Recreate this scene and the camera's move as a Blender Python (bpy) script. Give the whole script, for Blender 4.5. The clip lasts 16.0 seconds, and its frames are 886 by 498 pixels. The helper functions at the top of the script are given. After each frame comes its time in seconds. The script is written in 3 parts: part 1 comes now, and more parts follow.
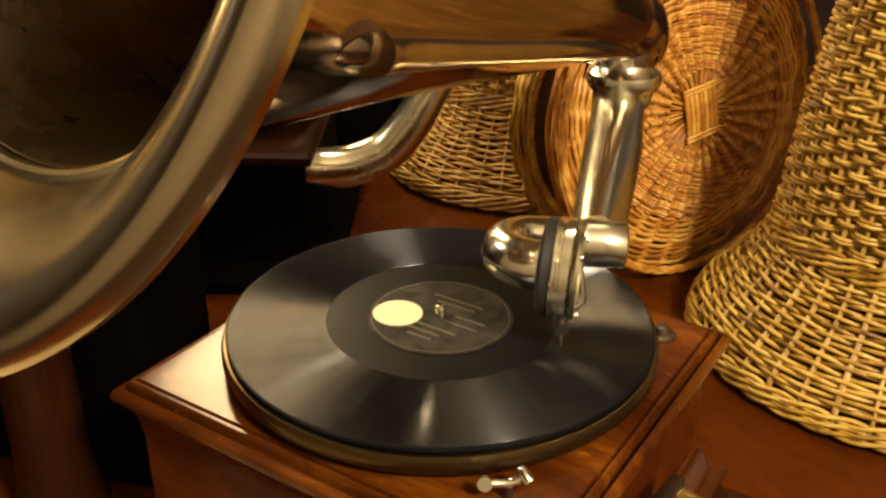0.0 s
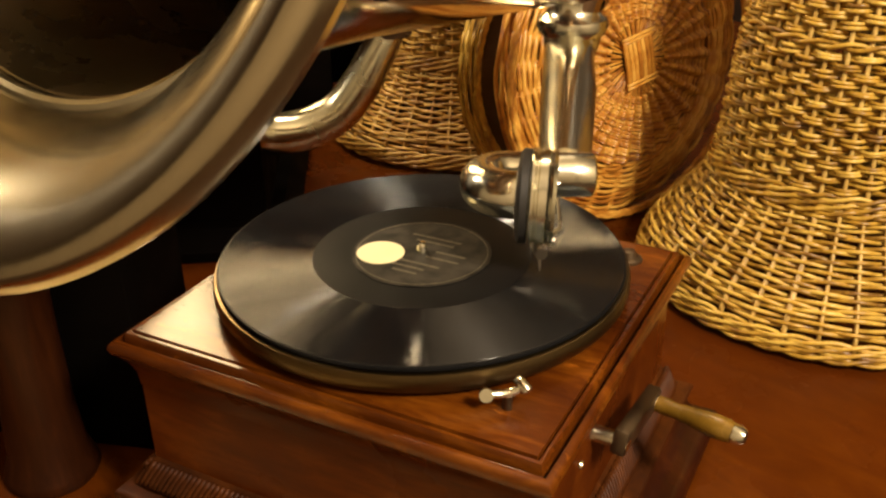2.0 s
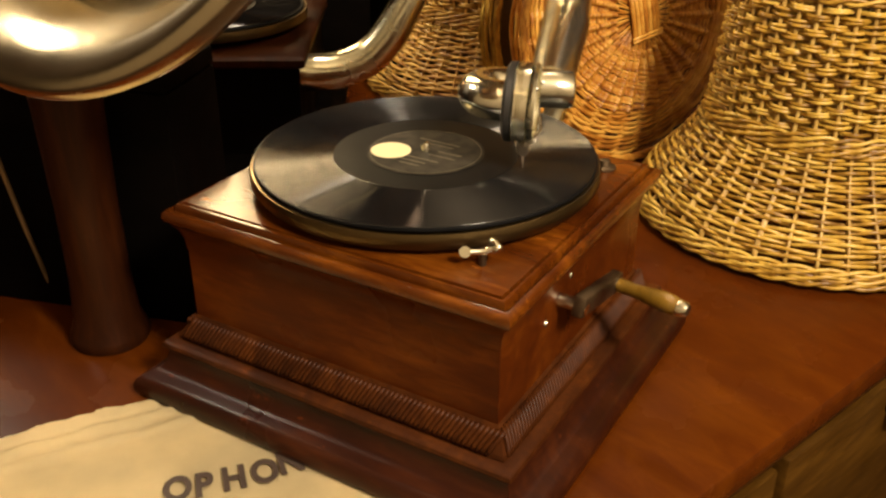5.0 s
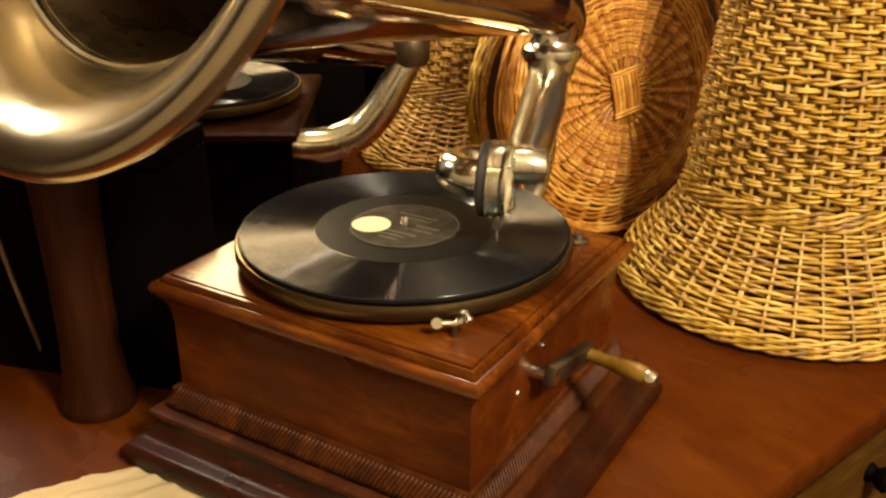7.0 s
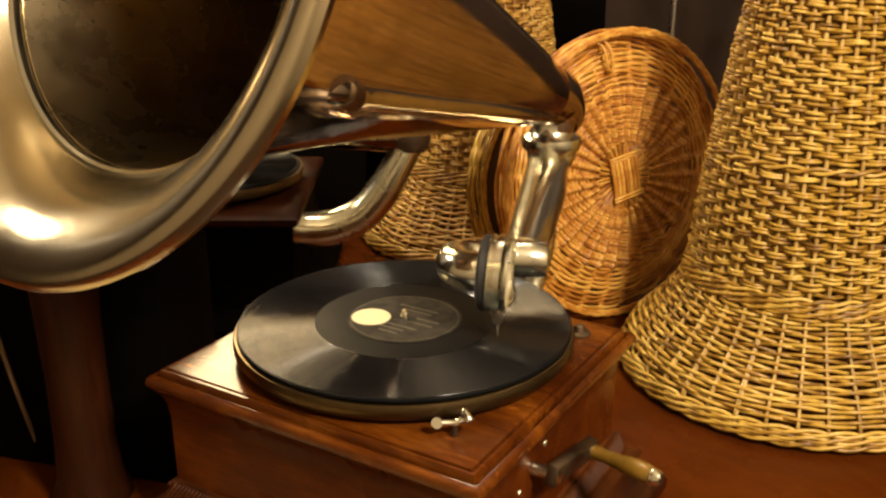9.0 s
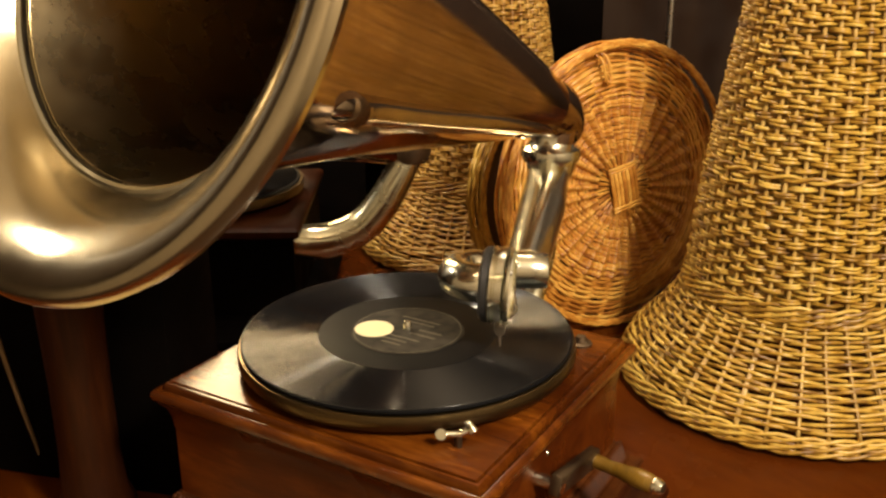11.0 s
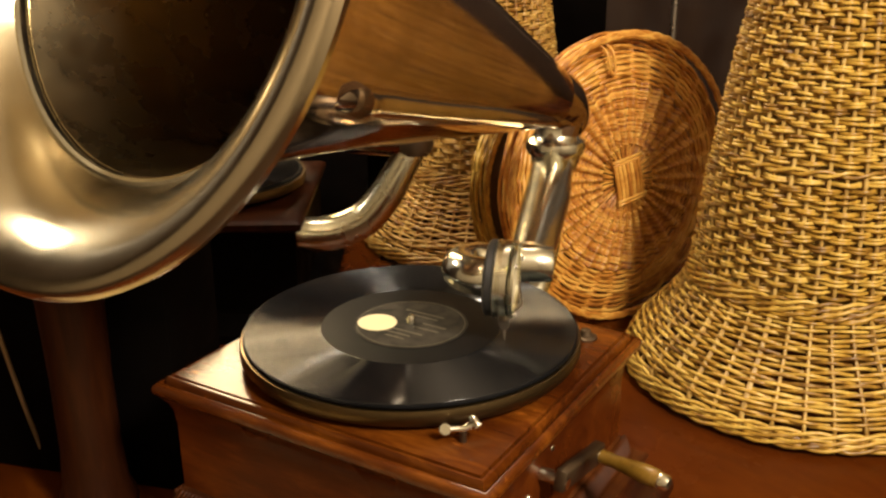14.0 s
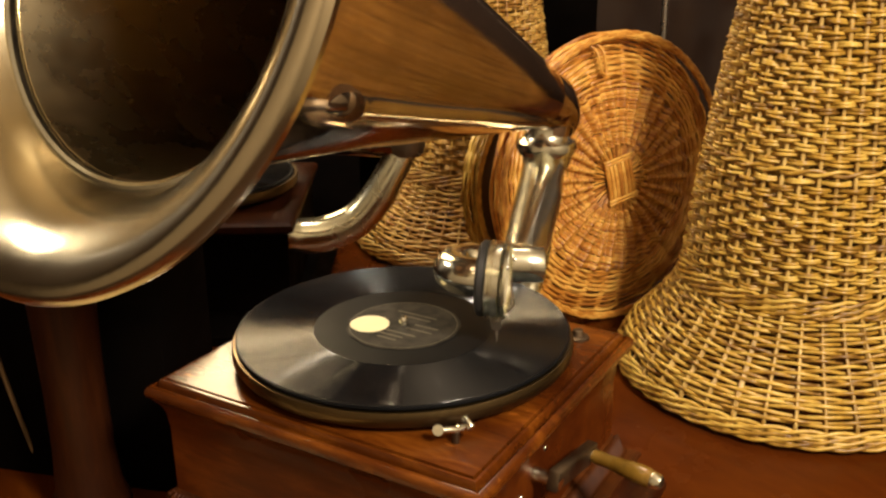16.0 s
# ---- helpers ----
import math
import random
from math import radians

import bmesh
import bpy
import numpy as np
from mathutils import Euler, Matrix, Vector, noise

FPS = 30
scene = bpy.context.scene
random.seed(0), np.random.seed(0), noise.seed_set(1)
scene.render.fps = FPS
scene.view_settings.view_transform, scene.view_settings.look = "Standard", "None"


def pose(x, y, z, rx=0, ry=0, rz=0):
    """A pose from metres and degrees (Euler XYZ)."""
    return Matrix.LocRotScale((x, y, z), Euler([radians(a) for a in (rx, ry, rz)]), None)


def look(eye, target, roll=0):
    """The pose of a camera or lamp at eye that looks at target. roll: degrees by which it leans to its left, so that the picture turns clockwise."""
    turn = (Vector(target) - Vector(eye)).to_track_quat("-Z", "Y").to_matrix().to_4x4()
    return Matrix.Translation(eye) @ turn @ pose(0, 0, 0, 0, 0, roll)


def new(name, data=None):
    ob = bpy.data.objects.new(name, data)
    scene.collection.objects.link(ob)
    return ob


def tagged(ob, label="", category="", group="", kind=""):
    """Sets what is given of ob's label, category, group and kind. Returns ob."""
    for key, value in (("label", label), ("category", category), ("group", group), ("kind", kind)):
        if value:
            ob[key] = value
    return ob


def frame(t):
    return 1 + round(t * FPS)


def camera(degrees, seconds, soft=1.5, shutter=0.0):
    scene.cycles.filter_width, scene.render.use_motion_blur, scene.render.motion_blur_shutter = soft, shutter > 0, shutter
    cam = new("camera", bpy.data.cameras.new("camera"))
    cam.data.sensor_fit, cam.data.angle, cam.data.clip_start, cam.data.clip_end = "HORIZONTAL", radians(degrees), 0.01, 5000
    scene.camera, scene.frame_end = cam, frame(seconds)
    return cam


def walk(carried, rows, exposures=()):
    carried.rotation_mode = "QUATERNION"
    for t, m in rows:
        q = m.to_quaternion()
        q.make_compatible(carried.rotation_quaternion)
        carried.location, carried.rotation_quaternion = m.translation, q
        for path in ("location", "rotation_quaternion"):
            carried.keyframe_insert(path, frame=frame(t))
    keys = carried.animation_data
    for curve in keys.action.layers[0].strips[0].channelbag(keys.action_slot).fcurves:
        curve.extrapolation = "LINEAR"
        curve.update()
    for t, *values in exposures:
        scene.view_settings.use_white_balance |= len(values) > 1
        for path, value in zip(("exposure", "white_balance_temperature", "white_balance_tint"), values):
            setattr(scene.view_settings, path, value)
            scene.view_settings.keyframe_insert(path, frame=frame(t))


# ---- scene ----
cam = camera(49.90, 16.0, 2.5)
PATH = [
    (0, (0.2698, -0.4107, 0.4678), (-0.6539, 1.0207, -0.3737), 0.38),
    (0.5, (0.2728, -0.4139, 0.4679), (-0.6514, 1.0158, -0.3759), 0.33),
    (1, (0.2725, -0.4267, 0.4667), (-0.6179, 1.0240, -0.3776), 0.32),
    (1.5, (0.2686, -0.4453, 0.4635), (-0.5758, 1.0322, -0.3815), 0.29),
    (2, (0.2596, -0.4577, 0.4559), (-0.5277, 1.0337, -0.4192), -0.88),
    (2.5, (0.2664, -0.4685, 0.4476), (-0.5005, 1.0232, -0.4450), -0.98),
    (3, (0.2843, -0.4871, 0.4489), (-0.5462, 0.9837, -0.4212), -0.59),
    (3.5, (0.3100, -0.5111, 0.4471), (-0.5557, 0.9233, -0.4491), -0.30),
    (4, (0.3261, -0.5304, 0.4464), (-0.5348, 0.9063, -0.4507), 0.05),
    (6.3, (0.3788, -0.5608, 0.4520), (-0.4848, 0.9022, -0.3987), 0.39),
    (6.5, (0.3823, -0.5582, 0.4543), (-0.4952, 0.9076, -0.3772), 0.06),
    (7, (0.3771, -0.5587, 0.4615), (-0.5239, 0.9238, -0.3132), -0.00),
    (7.5, (0.3764, -0.5586, 0.4681), (-0.5334, 0.9433, -0.2574), 0.14),
    (8, (0.3748, -0.5575, 0.4723), (-0.5498, 0.9539, -0.2137), 0.11),
    (8.5, (0.3738, -0.5529, 0.4760), (-0.5430, 0.9728, -0.1886), 0.14),
    (9, (0.3722, -0.5497, 0.4774), (-0.5569, 0.9755, -0.1711), -0.01),
    (11.5, (0.3714, -0.5563, 0.4824), (-0.5553, 0.9774, -0.1492), -0.31),
    (12, (0.3717, -0.5538, 0.4826), (-0.5587, 0.9773, -0.1501), -0.32),
    (12.5, (0.3716, -0.5512, 0.4805), (-0.5681, 0.9733, -0.1543), -0.43),
    (13, (0.3704, -0.5474, 0.4804), (-0.5680, 0.9759, -0.1590), -0.57),
    (13.5, (0.3690, -0.5477, 0.4794), (-0.5619, 0.9735, -0.1760), -0.51),
    (14, (0.3666, -0.5511, 0.4796), (-0.5608, 0.9764, -0.1659), -0.29),
    (14.5, (0.3655, -0.5519, 0.4802), (-0.5554, 0.9820, -0.1593), -0.24),
    (15, (0.3662, -0.5545, 0.4795), (-0.5576, 0.9786, -0.1579), -0.07),
    (15.5, (0.3657, -0.5528, 0.4804), (-0.5519, 0.9811, -0.1640), -0.24),
    (16, (0.3676, -0.5515, 0.4810), (-0.5474, 0.9833, -0.1649), -0.47),
]
walk(cam, [(t, look(eye, target, roll)) for t, eye, target, roll in PATH], ((0, 0.12, 6850, 10), (1.5, 0.20, 6850, 10), (3.5, 0.12, 6850, 10), (4, 0.12, 6850, 10), (6.5, 0.31, 6750, 10), (7.5, 0.32, 6750, 10), (9, 0.15, 6600, 10), (11.5, 0.12, 6400, 10), (13, 0.12, 6300, 10), (16, 0.12, 6200, 10)))

# ---- light ----
world = bpy.data.worlds.new("room_air")
world.use_nodes = True
scene.world = world
world.node_tree.nodes["Background"].inputs[0].default_value = (1.0, 0.72, 0.42, 1)
world.node_tree.nodes["Background"].inputs[1].default_value = 0.045


def lamp(name, place, watts, size, colour):
    data = bpy.data.lights.new(name, "POINT")
    data.energy, data.shadow_soft_size, data.color = watts, size, colour
    ob = new(name, data)
    ob.location = place
    return ob


WARM = (1.0, 0.86, 0.67)
lamp("lamp_left", (-1.4, -0.13, 1.3), 44, 0.11, WARM)
lamp("lamp_key", (1.12, -0.50, 1.22), 142, 0.15, WARM)
lamp("lamp_over", (-0.27, 0.77, 1.9), 36, 0.08, WARM)
shade = bpy.data.lights.new("lamp_back", "AREA")
shade.shape, shade.size, shade.size_y, shade.energy, shade.color = "RECTANGLE", 0.34, 1.0, 28, (1.0, 0.72, 0.38)
new("lamp_back", shade).matrix_world = look((-1.45, 1.05, 1.3), (-0.1, 0.0, 0.3))


# ---- materials ----
def nodes_of(name):
    m = bpy.data.materials.new(name)
    m.use_nodes = True
    nt = m.node_tree
    return m, nt, nt.nodes["Principled BSDF"]


def add(nt, kind, **props):
    n = nt.nodes.new(kind)
    for k, v in props.items():
        n.inputs[k].default_value = v
    return n


def ramp(nt, src, stops):
    r = nt.nodes.new("ShaderNodeValToRGB")
    el = r.color_ramp.elements
    while len(el) < len(stops):
        el.new(0.5)
    for e, (p, c) in zip(el, stops):
        e.position, e.color = p, (*c, 1)
    nt.links.new(src, r.inputs[0])
    return r


def bumped(nt, bsdf, src, strength, distance):
    b = add(nt, "ShaderNodeBump", Strength=strength, Distance=distance)
    nt.links.new(src, b.inputs["Height"])
    nt.links.new(b.outputs[0], bsdf.inputs["Normal"])


def coords(nt, scale, kind="Object"):
    tc = nt.nodes.new("ShaderNodeTexCoord")
    mp = nt.nodes.new("ShaderNodeMapping")
    mp.inputs["Scale"].default_value = scale
    nt.links.new(tc.outputs[kind], mp.inputs[0])
    return mp.outputs[0]


def wood(name, dark, mid, light, grain=(6, 60, 60), rough=0.3, coat=0.3, bump=0.15, gloss=0.35, worn=0.0):
    m, nt, b = nodes_of(name)
    b.inputs["Specular IOR Level"].default_value = gloss
    v = coords(nt, grain)
    fine = add(nt, "ShaderNodeTexNoise", Scale=4.0, Detail=8.0, Roughness=0.65, Distortion=0.6)
    nt.links.new(v, fine.inputs["Vector"])
    v2 = coords(nt, (grain[0] * 0.25, grain[1] * 0.12, grain[2] * 0.12))
    big = add(nt, "ShaderNodeTexNoise", Scale=2.5, Detail=4.0, Distortion=1.4)
    nt.links.new(v2, big.inputs["Vector"])
    mix = add(nt, "ShaderNodeMix", Factor=0.55)
    nt.links.new(fine.outputs[0], mix.inputs[2])
    nt.links.new(big.outputs[0], mix.inputs[3])
    c = ramp(nt, mix.outputs[0], [(0.34, dark), (0.5, mid), (0.66, light)])
    nt.links.new(c.outputs[0], b.inputs["Base Color"])
    if worn:
        chips = add(nt, "ShaderNodeTexNoise", Scale=55.0, Detail=6.0, Roughness=0.7)
        nt.links.new(coords(nt, (0.5, 1.4, 1.4)), chips.inputs["Vector"])
        mask = ramp(nt, chips.outputs[0], [(0.63, (0, 0, 0)), (0.70, (worn,) * 3)])
        over = nt.nodes.new("ShaderNodeMix")
        over.data_type = "RGBA"
        nt.links.new(mask.outputs[0], over.inputs[0])
        nt.links.new(c.outputs[0], over.inputs[6])
        over.inputs[7].default_value = (*(min(1, v * 2.6) for v in light), 1)
        nt.links.new(over.outputs[2], b.inputs["Base Color"])
    wear = add(nt, "ShaderNodeTexNoise", Scale=14.0, Detail=5.0)
    nt.links.new(coords(nt, (1, 1, 1)), wear.inputs["Vector"])
    rr = ramp(nt, wear.outputs[0], [(0.3, (rough * 0.75,) * 3), (0.75, (rough * 1.35,) * 3)])
    nt.links.new(rr.outputs[0], b.inputs["Roughness"])
    b.inputs["Coat Weight"].default_value = coat
    b.inputs["Coat Roughness"].default_value = 0.18
    bumped(nt, b, fine.outputs[0], bump, 0.0006)
    return m


def metal(name, colour, rough, tarnish=(0.2, 0.13, 0.06), amount=0.5, bump=0.03):
    m, nt, b = nodes_of(name)
    v = coords(nt, (1, 1, 1))
    n = add(nt, "ShaderNodeTexNoise", Scale=22.0, Detail=7.0, Roughness=0.6)
    nt.links.new(v, n.inputs["Vector"])
    worn = tuple(a * (1 - amount) + t * amount for a, t in zip(colour, tarnish))
    c = ramp(nt, n.outputs[0], [(0.38, worn), (0.62, colour)])
    nt.links.new(c.outputs[0], b.inputs["Base Color"])
    r = ramp(nt, n.outputs[0], [(0.3, (rough * 1.5,) * 3), (0.7, (rough * 0.8,) * 3)])
    nt.links.new(r.outputs[0], b.inputs["Roughness"])
    b.inputs["Metallic"].default_value = 1.0
    fine = add(nt, "ShaderNodeTexNoise", Scale=240.0, Detail=3.0)
    nt.links.new(v, fine.inputs["Vector"])
    bumped(nt, b, fine.outputs[0], bump, 0.0004)
    return m


def cane(name, dark, mid, light, rough=0.38):
    m, nt, b = nodes_of(name)
    geo = nt.nodes.new("ShaderNodeNewGeometry")
    n = add(nt, "ShaderNodeTexNoise", Scale=70.0, Detail=4.0)
    nt.links.new(coords(nt, (1, 1, 1)), n.inputs["Vector"])
    s = add(nt, "ShaderNodeMath")
    s.operation = "MULTIPLY_ADD"
    s.inputs[1].default_value = 0.45
    nt.links.new(geo.outputs["Random Per Island"], s.inputs[0])
    nt.links.new(n.outputs[0], s.inputs[2])
    c = ramp(nt, s.outputs[0], [(0.42, dark), (0.68, mid), (0.98, light)])
    nt.links.new(c.outputs[0], b.inputs["Base Color"])
    b.inputs["Roughness"].default_value = rough
    b.inputs["Coat Weight"].default_value = 0.12
    b.inputs["Coat Roughness"].default_value = 0.3
    fine = add(nt, "ShaderNodeTexNoise", Scale=420.0, Detail=3.0)
    nt.links.new(coords(nt, (1, 1, 0.4)), fine.inputs["Vector"])
    bumped(nt, b, fine.outputs[0], 0.3, 0.0005)
    return m


def plain(name, colour, rough, spread=0.25, scale=40.0, bump=0.1):
    m, nt, b = nodes_of(name)
    n = add(nt, "ShaderNodeTexNoise", Scale=scale, Detail=6.0)
    nt.links.new(coords(nt, (1, 1, 1)), n.inputs["Vector"])
    lo, hi = tuple(c * (1 - spread) for c in colour), tuple(min(1, c * (1 + spread)) for c in colour)
    c = ramp(nt, n.outputs[0], [(0.35, lo), (0.65, hi)])
    nt.links.new(c.outputs[0], b.inputs["Base Color"])
    b.inputs["Roughness"].default_value = rough
    bumped(nt, b, n.outputs[0], bump, 0.0006)
    return m


def shellac(name, rough, gloss):
    """Black record surface, scuffed here and there."""
    m, nt, b = nodes_of(name)
    n = add(nt, "ShaderNodeTexNoise", Scale=18.0, Detail=6.0)
    nt.links.new(coords(nt, (1, 1, 1)), n.inputs["Vector"])
    c = ramp(nt, n.outputs[0], [(0.35, (0.003, 0.003, 0.0034)), (0.7, (0.007, 0.0068, 0.007))])
    nt.links.new(c.outputs[0], b.inputs["Base Color"])
    r = ramp(nt, n.outputs[0], [(0.3, (rough * 0.85,) * 3), (0.75, (rough * 1.2,) * 3)])
    nt.links.new(r.outputs[0], b.inputs["Roughness"])
    b.inputs["Specular IOR Level"].default_value = gloss
    return m


CASE = wood("case_wood", (0.034, 0.0068, 0.0012), (0.080, 0.0190, 0.0018), (0.19, 0.056, 0.0050), (6, 26, 26), 0.19, 0.0, 0.03, 0.26, worn=0.45)
PANEL = wood("panel_front_wood", (0.034, 0.0062, 0.0012), (0.066, 0.0135, 0.0016), (0.13, 0.034, 0.0035), (5, 24, 24), 0.3, 0.0, 0.03, 0.07)
PLINTH = wood("plinth_wood", (0.012, 0.0026, 0.001), (0.026, 0.0055, 0.0016), (0.055, 0.013, 0.003), (7, 40, 40), 0.33, 0.0, 0.12, 0.22, worn=0.8)
TABLE = wood("table_wood", (0.042, 0.0082, 0.0008), (0.066, 0.0140, 0.0010), (0.105, 0.0265, 0.0017), (3, 9, 9), 0.25, 0.0, 0.08, 0.14)
DARKWOOD = wood("dark_wood", (0.018, 0.008, 0.004), (0.035, 0.015, 0.007), (0.06, 0.026, 0.012), (5, 50, 50), 0.35, 0.3)
# near black, so the added blocks also read as unlit background
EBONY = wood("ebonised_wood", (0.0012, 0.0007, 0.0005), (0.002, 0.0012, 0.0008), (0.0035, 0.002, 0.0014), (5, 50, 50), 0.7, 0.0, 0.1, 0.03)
COLUMN = wood("column_wood", (0.013, 0.0034, 0.0010), (0.024, 0.0062, 0.0016), (0.044, 0.0115, 0.0026), (50, 50, 5), 0.40, 0.0, 0.12, 0.12)
ROPE = wood("rope_wood", (0.022, 0.0058, 0.0014), (0.042, 0.011, 0.0022), (0.08, 0.022, 0.004), (40, 40, 40), 0.45, 0.0, 0.12, 0.12, worn=0.45)
DRAWER = wood("drawer_wood", (0.024, 0.0095, 0.0012), (0.05, 0.021, 0.0026), (0.09, 0.040, 0.0055), (30, 5, 30), 0.42, 0.0, 0.12, 0.12)
CHEST = wood("chest_wood", (0.016, 0.006, 0.001), (0.034, 0.012, 0.0018), (0.06, 0.024, 0.003), (4, 20, 20), 0.35, 0.0, 0.1, 0.2)
HANDLE = wood("handle_wood", (0.08, 0.042, 0.004), (0.14, 0.074, 0.008), (0.22, 0.12, 0.018), (30, 30, 8), 0.3, 0.5)
NICKEL = metal("nickel", (0.82, 0.80, 0.64), 0.17, (0.5, 0.4, 0.24), 0.35)
BRASSY = metal("dull_nickel", (0.70, 0.68, 0.50), 0.22, (0.52, 0.45, 0.28))
BELL = metal("bell_metal", (0.62, 0.53, 0.345), 0.175, (0.52, 0.43, 0.26), 0.35, 0.0)
BELL.node_tree.nodes["Principled BSDF"].inputs["Coat Weight"].default_value = 0.4
BELL.node_tree.nodes["Principled BSDF"].inputs["Coat Roughness"].default_value = 0.06
CONE = metal("cone_metal", (0.45, 0.30, 0.205), 0.085, (0.30, 0.18, 0.11), 0.5)
BRONZE = metal("dark_bronze", (0.56, 0.46, 0.34), 0.12, (0.3, 0.21, 0.13), 0.4)
THROAT = metal("throat_metal", (0.44, 0.34, 0.19), 0.24, (0.36, 0.27, 0.14), 0.3)
RIM = metal("platter_metal", (0.13, 0.088, 0.038), 0.34, (0.06, 0.038, 0.015), 0.6)
STEEL = metal("steel", (0.55, 0.52, 0.46), 0.25)
IRON = metal("dark_iron", (0.10, 0.075, 0.055), 0.4)
GROOVE = shellac("record_grooves", 0.14, 0.52)
WAX = shellac("record_wax", 0.42, 0.07)
GILT = plain("faded_gilt", (0.055, 0.044, 0.026), 0.5, 0.5, 300.0)
LABEL = plain("label_paper", (0.019, 0.016, 0.012), 0.6, 0.75, 90.0)
LABEL.node_tree.nodes["Principled BSDF"].inputs["Specular IOR Level"].default_value = 0.15
CREAM = plain("cream_paper", (0.78, 0.68, 0.40), 0.6, 0.05)
PAPER = plain("old_paper", (0.70, 0.57, 0.32), 0.75, 0.12, 14.0, 0.5)
INK = plain("ink", (0.05, 0.03, 0.02), 0.6)
RUBBER = plain("rubber", (0.02, 0.018, 0.016), 0.5)
MICA = plain("mica", (0.72, 0.62, 0.42), 0.25, 0.1)
CANE = cane("honey_cane", (0.17, 0.078, 0.009), (0.42, 0.232, 0.027), (0.62, 0.41, 0.08))
CANE_STAKE = cane("pale_cane", (0.28, 0.165, 0.04), (0.44, 0.27, 0.065), (0.62, 0.43, 0.14))
CANE_RED = cane("amber_cane", (0.24, 0.075, 0.010), (0.50, 0.205, 0.026), (0.74, 0.41, 0.08))
CANE_BROWN = cane("tan_cane", (0.26, 0.11, 0.016), (0.48, 0.26, 0.045), (0.68, 0.43, 0.11))
WALL = wood("panel_wood", (0.010, 0.005, 0.003), (0.018, 0.009, 0.005), (0.03, 0.016, 0.008), (4, 4, 0.6), 0.4, 0.2)
PLASTER = plain("plaster", (0.29, 0.24, 0.175), 0.9, 0.1, 6.0)
CORD = plain("cord", (0.16, 0.10, 0.045), 0.8)


# ---- building ----
def mesh_ob(name, data, material, parent=None, label="", smooth=True):
    ob = new(name, data)
    data.materials.append(material)
    if smooth:
        for p in data.polygons:
            p.use_smooth = True
    if parent:
        ob.parent = parent
    return tagged(ob, label)


def part(name, bm, material, parent=None, label="", smooth=False):
    data = bpy.data.meshes.new(name)
    bmesh.ops.recalc_face_normals(bm, faces=bm.faces)
    bm.to_mesh(data)
    bm.free()
    ob = mesh_ob(name, data, material, parent, label, smooth)
    if smooth:
        data.set_sharp_from_angle(angle=radians(38))
    return ob


def raw(name, verts, faces, material, parent=None, label="", smooth=True):
    data = bpy.data.meshes.new(name)
    data.from_pydata([tuple(v) for v in verts], [], faces)
    return mesh_ob(name, data, material, parent, label, smooth)


def thing(name, place, label, category, rz=0.0, group=""):
    ob = new(name)
    ob.empty_display_size = 0.02
    ob.matrix_basis = pose(*place, 0, 0, rz)
    return tagged(ob, label, category, group)


def box(bm, x0, x1, y0, y1, z0, z1, bevel=0.0):
    r = bmesh.ops.create_cube(bm, size=1.0)
    for v in r["verts"]:
        v.co = Vector((x0 + (v.co.x + 0.5) * (x1 - x0), y0 + (v.co.y + 0.5) * (y1 - y0), z0 + (v.co.z + 0.5) * (z1 - z0)))
    if bevel:
        es = list({e for v in r["verts"] for e in v.link_edges})
        bmesh.ops.bevel(bm, geom=es, offset=bevel, segments=2, profile=0.5, affect="EDGES")
    return bm


def mould(rows):
    """A rectangular moulding: rows of (x0, x1, y0, y1, z), from the bottom up, joined and capped."""
    bm = bmesh.new()
    rings = []
    for x0, x1, y0, y1, z in rows:
        rings.append([bm.verts.new(p) for p in ((x0, y0, z), (x1, y0, z), (x1, y1, z), (x0, y1, z))])
    for a, b in zip(rings, rings[1:]):
        for i in range(4):
            bm.faces.new((a[i], a[(i + 1) % 4], b[(i + 1) % 4], b[i]))
    bm.faces.new(rings[0][::-1])
    bm.faces.new(rings[-1])
    return bm


def lathe(profile, segments=64, m=None, closed=False):
    """Turn rows of (radius, height) about z."""
    bm = bmesh.new()
    rings = []
    for r, z in profile:
        if r < 1e-6:
            rings.append([bm.verts.new((0, 0, z))])
        else:
            rings.append([bm.verts.new((r * math.cos(a), r * math.sin(a), z)) for a in np.linspace(0, 2 * math.pi, segments, endpoint=False)])
    pairs = list(zip(rings, rings[1:]))
    if closed:
        pairs.append((rings[-1], rings[0]))
    for a, b in pairs:
        for i in range(segments):
            j = (i + 1) % segments
            if len(a) == 1:
                bm.faces.new((a[0], b[j], b[i]))
            elif len(b) == 1:
                bm.faces.new((a[i], a[j], b[0]))
            else:
                bm.faces.new((a[i], a[j], b[j], b[i]))
    if m is not None:
        bmesh.ops.transform(bm, matrix=m, verts=bm.verts)
    return bm


def along(a, b):
    """A matrix whose z runs from a to b, with its origin at a."""
    a, b = Vector(a), Vector(b)
    return Matrix.Translation(a) @ (b - a).to_track_quat("Z", "Y").to_matrix().to_4x4()


def spline(points, steps=10):
    """A smooth line through the points."""
    p = [np.array(q, float) for q in points]
    p = [2 * p[0] - p[1]] + p + [2 * p[-1] - p[-2]]
    out = []
    for i in range(1, len(p) - 2):
        for s in np.linspace(0, 1, steps, endpoint=False):
            a, b, c, d = p[i - 1:i + 3]
            out.append(0.5 * (2 * b + (c - a) * s + (2 * a - 5 * b + 4 * c - d) * s * s + (3 * b - a - 3 * c + d) * s ** 3))
    out.append(p[-2])
    return np.array(out)


